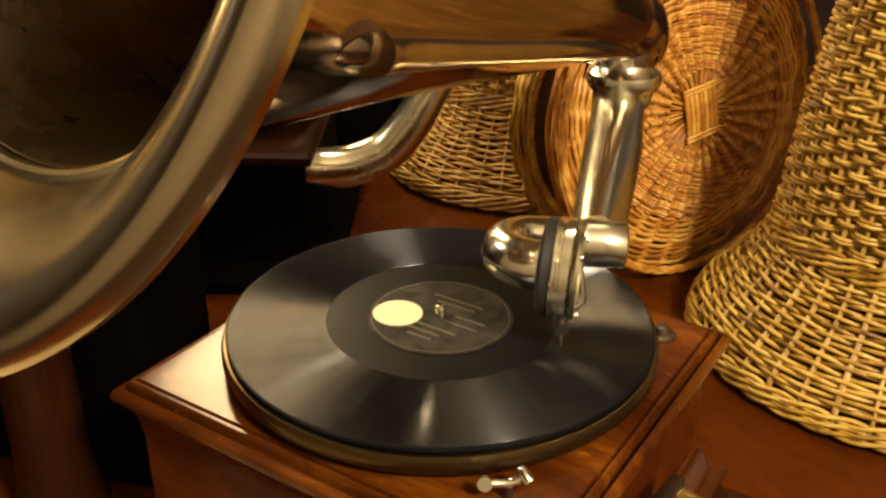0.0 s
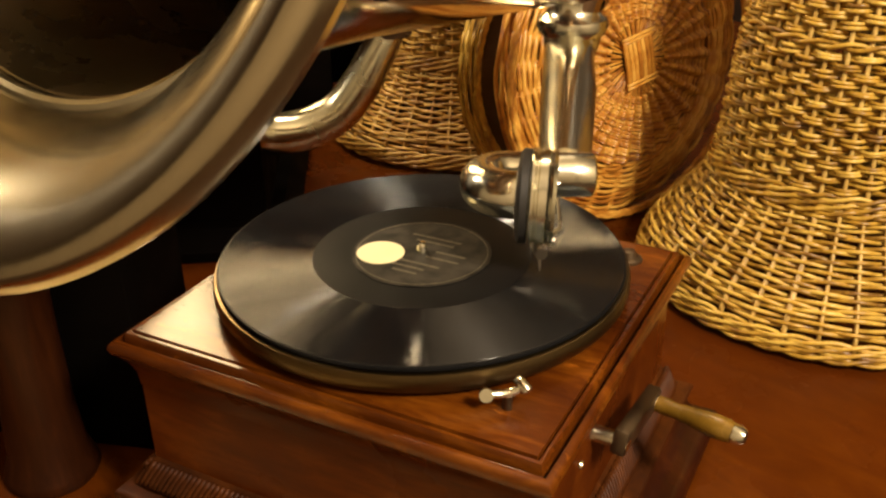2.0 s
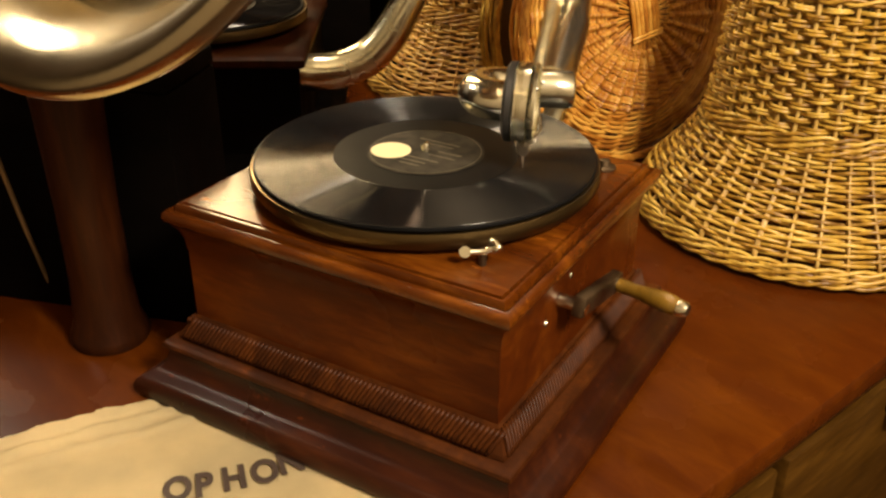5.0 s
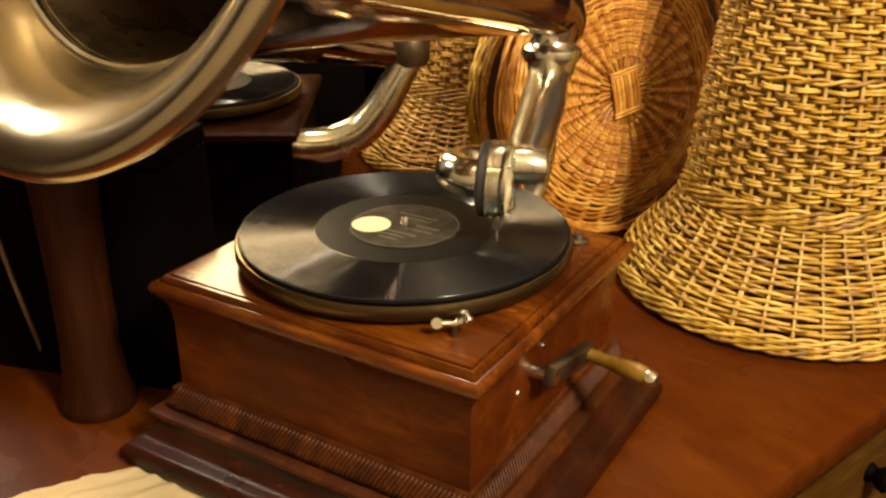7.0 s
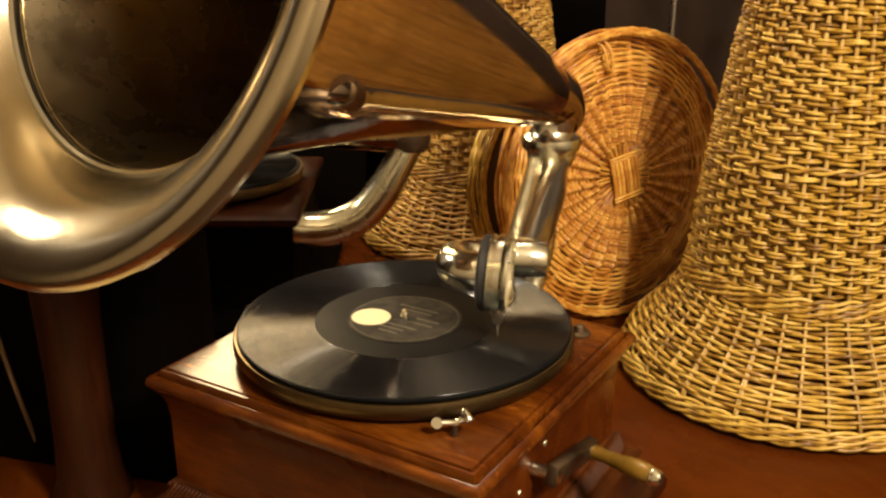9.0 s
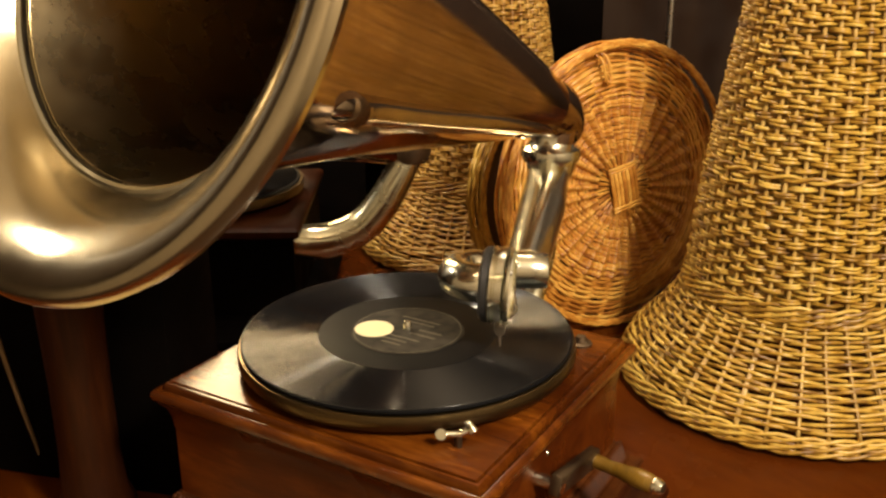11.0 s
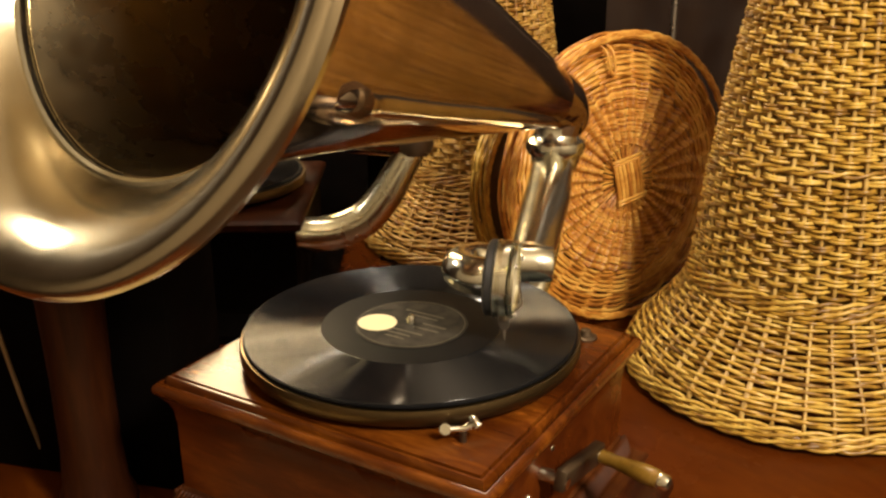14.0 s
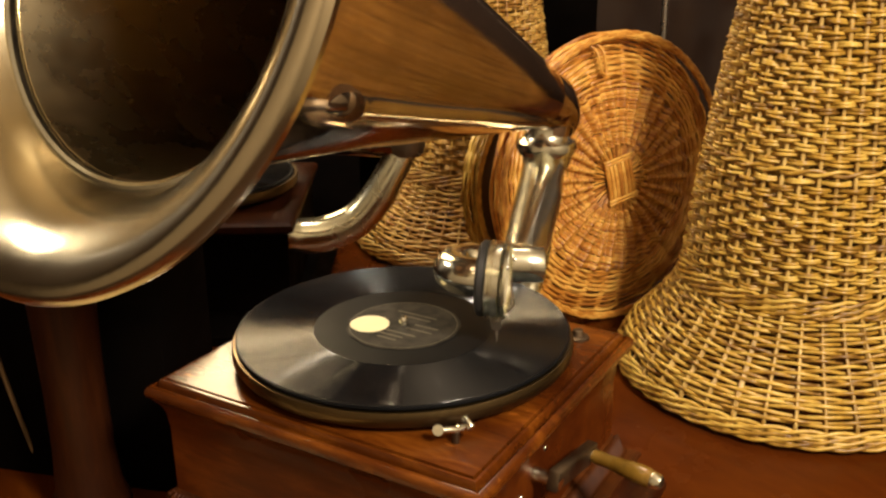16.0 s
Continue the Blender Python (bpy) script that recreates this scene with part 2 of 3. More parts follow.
def tube(points, radii, sides=20, closed=False, caps=True):
    """Verts and faces of a tube along points."""
    pts = np.asarray(points, float)
    n = len(pts)
    rad = np.broadcast_to(np.asarray(radii, float), (n,))
    tan = np.gradient(pts, axis=0) if not closed else np.roll(pts, -1, 0) - np.roll(pts, 1, 0)
    tan /= np.linalg.norm(tan, axis=1)[:, None]
    ref = np.array((0.0, 0.0, 1.0)) if abs(tan[0][2]) < 0.9 else np.array((1.0, 0.0, 0.0))
    frames = []
    u = np.cross(tan[0], ref)
    for t in tan:
        u = u - t * (u @ t)
        u /= np.linalg.norm(u)
        frames.append((u, np.cross(t, u)))
    ang = np.linspace(0, 2 * math.pi, sides, endpoint=False)
    verts = [p + r * (math.cos(a) * f[0] + math.sin(a) * f[1]) for p, r, f in zip(pts, rad, frames) for a in ang]
    faces = []
    for i in range(n if closed else n - 1):
        k = (i + 1) % n
        for j in range(sides):
            l = (j + 1) % sides
            faces.append((i * sides + j, i * sides + l, k * sides + l, k * sides + j))
    if caps and not closed:
        faces += [tuple(range(sides))[::-1], tuple((n - 1) * sides + j for j in range(sides))]
    return verts, faces


def pipe(name, points, radii, material, parent, label="", sides=24):
    v, f = tube(points, radii, sides)
    ob = raw(name, v, f, material, parent, label)
    ob.data.set_sharp_from_angle(angle=radians(50))
    return ob


def strands(name, lines, material, parent, label="", sides=5):
    """Many thin canes in one mesh: lines of (points, radius, closed)."""
    verts, faces = [], []
    for pts, r, closed in lines:
        pts = np.asarray(pts, float)
        n = len(pts)
        tan = np.roll(pts, -1, 0) - np.roll(pts, 1, 0)
        if not closed:
            tan[0], tan[-1] = pts[1] - pts[0], pts[-1] - pts[-2]
        tan /= np.maximum(np.linalg.norm(tan, axis=1), 1e-9)[:, None]
        ref = np.array((0.0, 0.0, 1.0)) if abs(tan[:, 2]).mean() < 0.7 else np.array((0.6, 0.8, 0.0))
        u = np.cross(tan, ref)
        u /= np.maximum(np.linalg.norm(u, axis=1), 1e-9)[:, None]
        w = np.cross(tan, u)
        base = len(verts)
        ang = np.linspace(0, 2 * math.pi, sides, endpoint=False)
        ring = pts[:, None] + r * (np.cos(ang)[None, :, None] * u[:, None] + np.sin(ang)[None, :, None] * w[:, None])
        verts.extend(map(tuple, ring.reshape(-1, 3)))
        for i in range(n if closed else n - 1):
            k = (i + 1) % n
            for j in range(sides):
                l = (j + 1) % sides
                faces.append((base + i * sides + j, base + i * sides + l, base + k * sides + l, base + k * sides + j))
        if not closed:
            faces.append(tuple(base + j for j in range(sides))[::-1])
            faces.append(tuple(base + (n - 1) * sides + j for j in range(sides)))
    ob = raw(name, verts, faces, material, parent, label)
    ob["kind"] = "stuff"
    return ob


# ---- the room and the table ----
def structure(name, bm, material, label):
    return tagged(part(name, bm, material, None, label), kind="structure")


structure("floor", box(bmesh.new(), -2.3, 2.2, -2.1, 1.85, -0.80, -0.74), DARKWOOD, "dark wooden floor below the table")
# plaster ceiling, south and east walls: unseen, added for bounce light and reflections
structure("ceiling", box(bmesh.new(), -2.3, 2.2, -2.1, 1.85, 2.05, 2.15), PLASTER, "unseen warm plaster ceiling added over the room for bounce light")
structure("wall_north", box(bmesh.new(), -2.3, 2.2, 1.75, 1.85, -0.74, 2.05), WALL, "dark panelled wall behind the table")
structure("wall_south", box(bmesh.new(), -2.3, 2.2, -2.1, -2.0, -0.74, 2.05), PLASTER, "unseen plain plaster wall added behind the viewer to reflect in the metal")
structure("wall_west", box(bmesh.new(), -2.3, -2.2, -2.0, 1.75, -0.74, 2.05), WALL, "dark panelled side wall")
structure("wall_east", box(bmesh.new(), 2.1, 2.2, -2.0, 1.75, -0.74, 2.05), PLASTER, "unseen plain plaster side wall added to reflect in the metal")

table = thing("table", (0.317, 0.16, -0.75), "red-brown polished wooden table with drawers under its rounded edge", "table", -18.5)
bm = bmesh.new()
box(bm, -1.55, 0.0, -0.84, 1.05, 0.722, 0.75, 0.006)
part("tabletop", bm, TABLE, table, "", True)
part("edge_moulding", box(bmesh.new(), -1.54, -0.008, -0.832, 1.042, 0.706, 0.7215, 0.004), CHEST, table, "dark moulding below the top", True)
part("carcass", box(bmesh.new(), -1.52, -0.030, -0.81, 1.02, 0.36, 0.7055), DARKWOOD, table, "dark frame round the drawers")
for y0, y1 in ((-0.79, -0.085), (-0.070, 0.46), (0.475, 1.0)):
    front = part("drawer_front", box(bmesh.new(), -0.0298, -0.012, y0, y1, 0.42, 0.690, 0.003), DRAWER, table, "worn golden-brown drawer front", True)
    for q in (0.22, 0.62):
        y = y0 + (y1 - y0) * q + 0.06
        part("pull", lathe([(0, 0), (0.010, 0), (0.007, 0.006), (0.012, 0.013), (0.013, 0.018), (0.008, 0.022), (0, 0.023)], 20, along((-0.0118, y, 0.662), (0.1, y, 0.662))), EBONY, front, "dark turned pull", True)
for x, y in ((-0.06, -0.78), (-1.49, -0.78), (-0.06, 0.99), (-1.49, 0.99)):
    part("leg", lathe([(0, 0.006), (0.022, 0.006), (0.03, 0.05), (0.024, 0.2), (0.03, 0.30), (0.028, 0.359), (0, 0.359)], 20, Matrix.Translation((x, y, 0))), DARKWOOD, table, "", True)

# ---- the gramophone ----
gram = thing("gramophone", (0, 0, 0), "antique wooden gramophone with a large metal horn on the table", "gramophone")
X0, X1, Y0, Y1 = -0.133, 0.143, -0.134, 0.121


def ring_of(d, z):
    return (X0 - d, X1 + d, Y0 - d, Y1 + d, z)


part("plinth", mould([ring_of(0.0245, 0.0), ring_of(0.0275, 0.0025), ring_of(0.0288, 0.007), ring_of(0.0285, 0.012), ring_of(0.0262, 0.0165), ring_of(0.0215, 0.0195), ring_of(0.0165, 0.0215),
                      ring_of(0.0120, 0.0250), ring_of(0.0090, 0.0300), ring_of(0.0074, 0.036), ring_of(0.0070, 0.040), ring_of(-0.012, 0.0402)]), PLINTH, gram, "dark stepped plinth moulding", True)
part("ledge", mould([ring_of(0.006, 0.0404), ring_of(0.0095, 0.0408), ring_of(0.0105, 0.0425), ring_of(0.0100, 0.0455), ring_of(0.0075, 0.0475), ring_of(-0.012, 0.0485)]), ROPE, gram, "worn dark brown ledge", True)
part("body", mould([ring_of(-0.010, 0.0486), ring_of(-0.010, 0.138)]), PANEL, gram, "red-brown wooden side panels")
part("cove", mould([ring_of(-0.0095, 0.122), ring_of(-0.0088, 0.131), ring_of(-0.0064, 0.138), ring_of(-0.003, 0.1425), ring_of(-0.002, 0.144)]), PANEL, gram, "", True)
part("lid_board", mould([ring_of(-0.003, 0.1442), ring_of(0.0, 0.1458), ring_of(0.0012, 0.1490), ring_of(0.0006, 0.1522), ring_of(-0.0014, 0.1545), ring_of(-0.0033, 0.1550), ring_of(-0.0038, 0.1490), ring_of(-0.0062, 0.1486),
                         ring_of(-0.0064, 0.1560), ring_of(-0.0075, 0.1588), ring_of(-0.0092, 0.1590), ring_of(-0.0096, 0.1560), ring_of(-0.0106, 0.1560), ring_of(-0.0111, 0.1598), ring_of(-0.0154, 0.1600)]), CASE, gram, "polished wooden top with a moulded edge", True)
# carved rope band round the foot of the case
band = []
zc = 0.0572
d = -0.006
for (ax, ay), (bx, by) in (((X0 - d, Y0 - d), (X1 + d, Y0 - d)), ((X1 + d, Y0 - d), (X1 + d, Y1 + d)), ((X1 + d, Y1 + d), (X0 - d, Y1 + d)), ((X0 - d, Y1 + d), (X0 - d, Y0 - d))):
    a, b = np.array((ax, ay, zc)), np.array((bx, by, zc))
    t = (b - a) / np.linalg.norm(b - a)
    n = int(np.linalg.norm(b - a) / 0.0036)
    for i in range(n):
        c = a + (b - a) * (i + 0.5) / n
        s = np.linspace(-1, 1, 5)
        band.append((np.array([c + t * 0.0038 * q + np.array((0, 0, 0.0074 * q)) + np.cross(t, (0, 0, 1)) * (0.0030 - 0.0044 * q + 0.0012 * (1 - q * q)) for q in s]), 0.0018, False))
strands("rope_moulding", band, ROPE, gram, "carved rope moulding", 6)
part("rope_backing", mould([ring_of(0.0012, 0.0487), ring_of(0.0004, 0.0515), ring_of(-0.0082, 0.0645), ring_of(-0.0098, 0.0665)]), ROPE, gram)

# turntable
SEAT = Matrix.Translation((0.002, 0.002, -0.0222)) @ Matrix.Diagonal((1.008, 1.008, 1, 1))
part("platter", lathe([(0.0, 0.184), (0.100, 0.183), (0.119, 0.1860), (0.1255, 0.187), (0.1278, 0.1905), (0.1278, 0.1955), (0.1268, 0.1985), (0.125, 0.199), (0.1235, 0.1985), (0, 0.1985)], 128, SEAT), RIM, gram, "dull olive-brass turntable platter", True)
part("platter_skirt", lathe([(0.0, 0.1605), (0.06, 0.1605), (0.112, 0.1615), (0.114, 0.1618), (0.0, 0.1619)], 96), RUBBER, gram, "dark platter underside", True)
part("spindle", lathe([(0, 0.199), (0.0032, 0.199), (0.0032, 0.2075), (0.0022, 0.2095), (0, 0.210)], 20, SEAT), NICKEL, gram, "", True)

# speed lever on the top board
lev = part("speed_lever", lathe([(0, 0.1722), (0.0024, 0.1722), (0.0024, 0.184), (0, 0.185)], 16, Matrix.Translation((0.0915, -0.0925, 0))), IRON, gram, "nickel speed lever", True)
pipe("lever_arm", spline([(0.083, -0.0995, 0.186), (0.0915, -0.0930, 0.1855), (0.0965, -0.0890, 0.188)], 5), 0.0021, NICKEL, lev)
pipe("lever_knob", [(0.094, -0.0870, 0.1915), (0.0945, -0.0872, 0.1912), (0.101, -0.0892, 0.1875), (0.1015, -0.0894, 0.1872)], [0.0025, 0.0032, 0.0032, 0.0025], NICKEL, lev)
pipe("lever_disc", [(0.0826, -0.0990, 0.186), (0.0838, -0.1014, 0.187)], [0.0036, 0.0036], NICKEL, lev)
lev.location = (0.0125, -0.0029, -0.016)
part("top_screw", lathe([(0, 0.1602), (0.009, 0.1602), (0.009, 0.1618), (0.005, 0.163), (0.004, 0.167), (0, 0.168)], 20, Matrix.Translation((0.110, 0.086, 0))), IRON, gram, "worn screw boss", True)

# winding crank on the east side
crank = part("crank_shaft", lathe([(0, 0), (0.0085, 0), (0.0085, 0.0025), (0.0052, 0.003), (0.0046, 0.021), (0.0058, 0.022), (0.0058, 0.026), (0, 0.027)], 24, along((0.1278, -0.0405, 0.1159), (0.2012, -0.0371, 0.1133))), NICKEL, gram, "nickel crank shaft", True)
for dy, dz in ((0.018, 0.010), (-0.018, -0.010)):
    part("screw_head", lathe([(0, 0), (0.0028, 0), (0.0022, 0.0012), (0, 0.0016)], 12, Matrix.Translation((X1 - 0.0099, -0.0405 + dy, 0.1159 + dz)) @ Matrix.Rotation(radians(90), 4, "Y")), NICKEL, crank, "", True)
bm = bmesh.new()
box(bm, -0.0045, 0.0045, -0.008, 0.008, -0.006, 0.066, 0.002)
bmesh.ops.transform(bm, matrix=along((0.1497, -0.0396, 0.1161), (0.1494, 0.0151, 0.1053)) @ Matrix.Rotation(radians(6), 4, "Z"), verts=bm.verts)
part("crank_arm", bm, IRON, crank, "dark iron crank arm", True)
grip = part("grip", lathe([(0, 0), (0.0050, 0.0), (0.0054, 0.004), (0.0048, 0.010), (0.0058, 0.022), (0.0074, 0.036), (0.0070, 0.044), (0.0056, 0.0485), (0, 0.0488)], 28, along((0.1557, 0.0159, 0.1054), (0.2039, 0.0044, 0.1077))), HANDLE, crank, "yellowed wooden grip", True)
part("grip_ferrule", lathe([(0.0, 0.0487), (0.0061, 0.0487), (0.0056, 0.053), (0.004, 0.0555), (0, 0.056)], 24, along((0.1557, 0.0159, 0.1054), (0.2039, 0.0044, 0.1077))), NICKEL, crank, "nickel end cap", True)
part("grip_collar", lathe([(0, -0.006), (0.004, -0.006), (0.0055, -0.003), (0.0055, 0.0), (0, 0.0)], 20, along((0.1557, 0.0159, 0.1054), (0.2039, 0.0044, 0.1077))), NICKEL, crank, "", True)

# back bracket, elbow and tone arm
JOINT = Vector((0.0044, 0.2492, 0.2667))
pipe("back_bracket", spline([(-0.0124, 0.1503, 0.0917), (-0.0145, 0.1971, 0.0921), (-0.0136, 0.2490, 0.1080), (-0.0081, 0.2669, 0.1543), (-0.0016, 0.2594, 0.2102), (0.0034, 0.2516, 0.2577)], 8), 0.011, BRASSY, gram, "cast bracket behind the case")
arm = pipe("tone_arm", spline([(0.0033, 0.2527, 0.2577), (0.0077, 0.2362, 0.2451), (0.0275, 0.1839, 0.2343), (0.0555, 0.1059, 0.2269), (0.0706, 0.0648, 0.2245)], 8), np.interp(np.linspace(0, 1, 33), [0, 0.12, 0.2, 0.5, 1], [0.023, 0.022, 0.0195, 0.0205, 0.0152]), NICKEL, gram, "tapered nickel tone arm", 32)
part("swivel_collar", lathe([(0.016, -0.022), (0.020, -0.020), (0.022, -0.014), (0.0205, -0.009), (0.026, -0.006), (0.0285, 0.0), (0.027, 0.006), (0.022, 0.009), (0.0195, 0.014), (0.0195, 0.02)], 48, Matrix.Translation(JOINT), True), NICKEL, arm, "ringed nickel swivel collar", True)
U = Vector((-0.8417, -0.4579, 0.0285)).normalized()
S = Vector((0.0169, -0.0312, 0.0015))
a0 = Vector((0.0891, 0.0662, 0.2246))
a1 = a0 + U * 0.052
D = Vector((-0.9070, -0.3248, 0.0335)).normalized()
mid = a1 + S / 2
arc = [mid - S / 2 * math.cos(q) + U * (S.length / 2) * math.sin(q) for q in np.linspace(0, math.pi, 13)]
neck = [a0, a0 + U * 0.0015] + [a0 + U * k for k in (0.015, 0.035)] + arc + [arc[-1] - U * 0.008]
pipe("gooseneck", [tuple(p) for p in neck], [0.0125, 0.0138] + [0.0142] * (len(neck) - 2), NICKEL, gram, "nickel gooseneck tube", 28)
sb0 = arc[-1] - U * 0.001
sbm = along(sb0, sb0 - D) @ Matrix.Diagonal((1, 1, 0.78, 1))
sound = part("soundbox", lathe([(0, 0.0095), (0.0270, 0.0095), (0.0284, 0.0115), (0.0284, 0.0135), (0.0268, 0.0145), (0.0268, 0.0160), (0.0284, 0.017), (0.0284, 0.023), (0.026, 0.0245), (0, 0.0245)], 56, sbm), NICKEL, gram, "round nickel soundbox", True)
part("rubber_back", lathe([(0, 0.0), (0.017, 0.0), (0.0255, 0.0015), (0.0278, 0.004), (0.0278, 0.0092), (0, 0.0092)], 48, sbm), RUBBER, sound, "black rubber backing", True)
part("brass_ring", lathe([(0.0235, 0.0247), (0.0276, 0.0247), (0.0284, 0.027), (0.027, 0.0295), (0.0235, 0.0285)], 56, sbm, True), BRASSY, sound, "brass face ring", True)
part("diaphragm", lathe([(0, 0.0250), (0.0234, 0.0250), (0.0234, 0.0262), (0, 0.0265)], 40, sbm), MICA, sound, "pale mica diaphragm", True)
for q in (0.3, 2.4, 4.5):
    part("soundbox_screw", lathe([(0, 0.0295), (0.0019, 0.0295), (0.0016, 0.0312), (0, 0.0316)], 12, sbm @ Matrix.Translation((0.0255 * math.cos(q), 0.0255 * math.sin(q), 0))), STEEL, sound, "", True)
sbc = sb0 - D * 0.014
low = sbc + Vector((0, 0, -0.0285))
bm = bmesh.new()
box(bm, -0.004, 0.004, -0.007, 0.007, -0.006, 0.003, 0.001)
bmesh.ops.transform(bm, matrix=Matrix.Translation(low) @ Matrix.Rotation(math.atan2(U.y, U.x), 4, "Z"), verts=bm.verts)
chuck = part("needle_holder", bm, STEEL, sound, "", True)
pipe("thumbscrew", [tuple(low + U.cross(Vector((0, 0, 1))) * k + Vector((0, 0, -0.002))) for k in (-0.004, -0.011, -0.014)], [0.0015, 0.002, 0.0036], STEEL, sound)
tip = Vector((low.x, low.y, 0.1806)) - D * 0.003 + Vector((0, -0.005, 0))
pipe("needle", [tuple(low + Vector((0, 0, -0.004))), tuple(low.lerp(tip, 0.7)), tuple(tip)], [0.0011, 0.0009, 0.0003], STEEL, sound, sides=10)
pipe("stylus_bar", [tuple(low - U * 0.004), tuple(low - D * 0.0125 + Vector((0, 0, 0.010))), tuple(sbc - D * 0.010)], [0.0014, 0.0011, 0.0009], STEEL, sound, sides=10)

# the horn
E0 = Vector((0.0060, 0.2400, 0.3120))
BC = Vector((-0.0160, -0.2580, 0.4745))
HM = along(E0, BC)
L = (BC - E0).length
outer = [(0.0225, -0.012), (0.0245, 0.0), (0.029, 0.02), (0.036, 0.06), (0.048, 0.13), (0.062, 0.21), (0.078, 0.30), (0.095, 0.38), (0.113, L - 0.066)]
part("cone", lathe(outer + [(r - 0.0015, z) for r, z in outer[::-1]], 96, HM, True), CONE, gram, "polished brown metal horn", True)
part("throat", lathe([(r - 0.0035, z) for r, z in outer[2:]] + [(r - 0.0025, z) for r, z in outer[:1:-1]], 96, HM, True), THROAT, gram, "dark horn throat", True)
part("seam_ring", lathe([(0.1135, L - 0.068), (0.117, L - 0.067), (0.1185, L - 0.0635), (0.117, L - 0.060), (0.1125, L - 0.0590), (0.1108, L - 0.0605), (0.1106, L - 0.0635), (0.1112, L - 0.0665)], 96, HM, True), NICKEL, gram, "raised seam ring", True)
lip = [(0.1130, L - 0.063), (0.1185, L - 0.050), (0.1267, L - 0.034), (0.1377, L - 0.019), (0.1496, L - 0.008), (0.1598, L - 0.002), (0.1652, L - 0.0015), (0.1690, L - 0.0035), (0.1709, L - 0.0075), (0.1700, L - 0.0115), (0.1670, L - 0.0130)]
back = [(0.1634, L - 0.0115), (0.1588, L - 0.0095), (0.1487, L - 0.014), (0.1369, L - 0.025), (0.1258, L - 0.040), (0.1162, L - 0.058)]
part("bell", lathe(lip + back, 128, HM, True), BELL, gram, "flared bell with a rolled lip", True)
way = (BC - E0).normalized()
bend = [E0 + way * 0.030, E0 + way * 0.008, E0 - way * 0.010 + Vector((0, 0, -0.002)), E0 - way * 0.020 + Vector((0, 0, -0.012)), JOINT + Vector((0.001, 0.004, 0.022)), JOINT + Vector((0, 0, 0.004))]
pipe("elbow", spline([tuple(q) for q in bend], 8), np.interp(np.linspace(0, 1, 41), [0, 0.4, 0.7, 1], [0.030, 0.0265, 0.0235, 0.0195]), CONE, gram, "polished horn elbow", 40)
holder = pipe("horn_arm", spline([(0.0196, 0.2213, 0.2947), (0.0312, 0.1569, 0.3114), (0.0430, 0.0694, 0.3329), (0.0547, -0.0375, 0.3567), (0.0689, -0.1258, 0.3775), (0.0743, -0.1530, 0.3835)], 8), np.interp(np.linspace(0, 1, 41), [0, 0.12, 0.8, 1], [0.0045, 0.0058, 0.0078, 0.0088]), BRONZE, gram, "tapered dark bronze horn support arm")
part("arm_boss", lathe([(0.0, -0.0225), (0.0038, -0.0203), (0.0067, -0.0132), (0.0081, -0.0037), (0.0082, 0.0019), (0.0075, 0.0095), (0.0055, 0.015), (0.0029, 0.018), (0.0, 0.0188)], 40, along((0.0691, -0.1558, 0.3860), (0.0640, -0.3241, 0.4282))), BRONZE, holder, "", True)

# the record
def grooved(name, r0, r1, parent, label="", deep=0.00022):
    """Concentric grooves, ridge by ridge."""
    pitch, seg = 0.0010, 180
    rs = np.arange(r0, r1, pitch / 6)
    zs = 0.0032 + deep * np.cos((rs - r0) / pitch * 2 * math.pi)
    zs[0] = zs[-1] = 0.0027
    th = np.arange(seg) * 2 * math.pi / seg
    verts = np.stack([rs[:, None] * np.cos(th), rs[:, None] * np.sin(th), np.repeat(zs[:, None], seg, 1)], 2).reshape(-1, 3)
    faces = [(i * seg + j, (i + 1) * seg + j, (i + 1) * seg + (j + 1) % seg, i * seg + (j + 1) % seg) for i in range(len(rs) - 1) for j in range(seg)]
    return raw(name, verts, faces, GROOVE, parent, label)


rec = thing("record", (0, 0, 0), "black shellac record lying on the turntable platter", "record")
rec.matrix_basis = SEAT @ Matrix.Translation((0, 0, 0.1995))
part("disc", lathe([(0, 0.0), (0.1242, 0.0), (0.125, 0.0005), (0.1250, 0.0022), (0.1247, 0.0027), (0.1243, 0.0028), (0, 0.0028)], 160), WAX, rec, "", True)
grooved("grooved_band", 0.0675, 0.1240, rec, "finely grooved playing surface")
lab = part("label", lathe([(0, 0.0029), (0.0430, 0.0029), (0.0432, 0.0033), (0.0, 0.0033)], 96), LABEL, rec, "worn dark paper label", True)
part("label_border", lathe([(0.0405, 0.00332), (0.0405, 0.0036), (0.0412, 0.0036), (0.0412, 0.00332)], 96, None, True), GILT, lab, "thin gold ring")
part("sticker", lathe([(0, 0.0034), (0.0148, 0.0034), (0.0148, 0.0038), (0, 0.0038)], 48, Matrix.Translation((-0.0225, -0.012, 0))), CREAM, lab, "round cream sticker", True)
for k, (w, x, y) in enumerate(((0.034, 0.0, 0.020), (0.026, 0.002, 0.014), (0.020, 0.018, 0.004), (0.022, 0.016, -0.004), (0.030, 0.004, -0.014), (0.024, 0.0, -0.020), (0.016, 0.002, -0.026))):
    part("text_bar", box(bmesh.new(), x - w / 2, x + w / 2, y - 0.0011, y + 0.0011, 0.00331, 0.00342), GILT, lab)

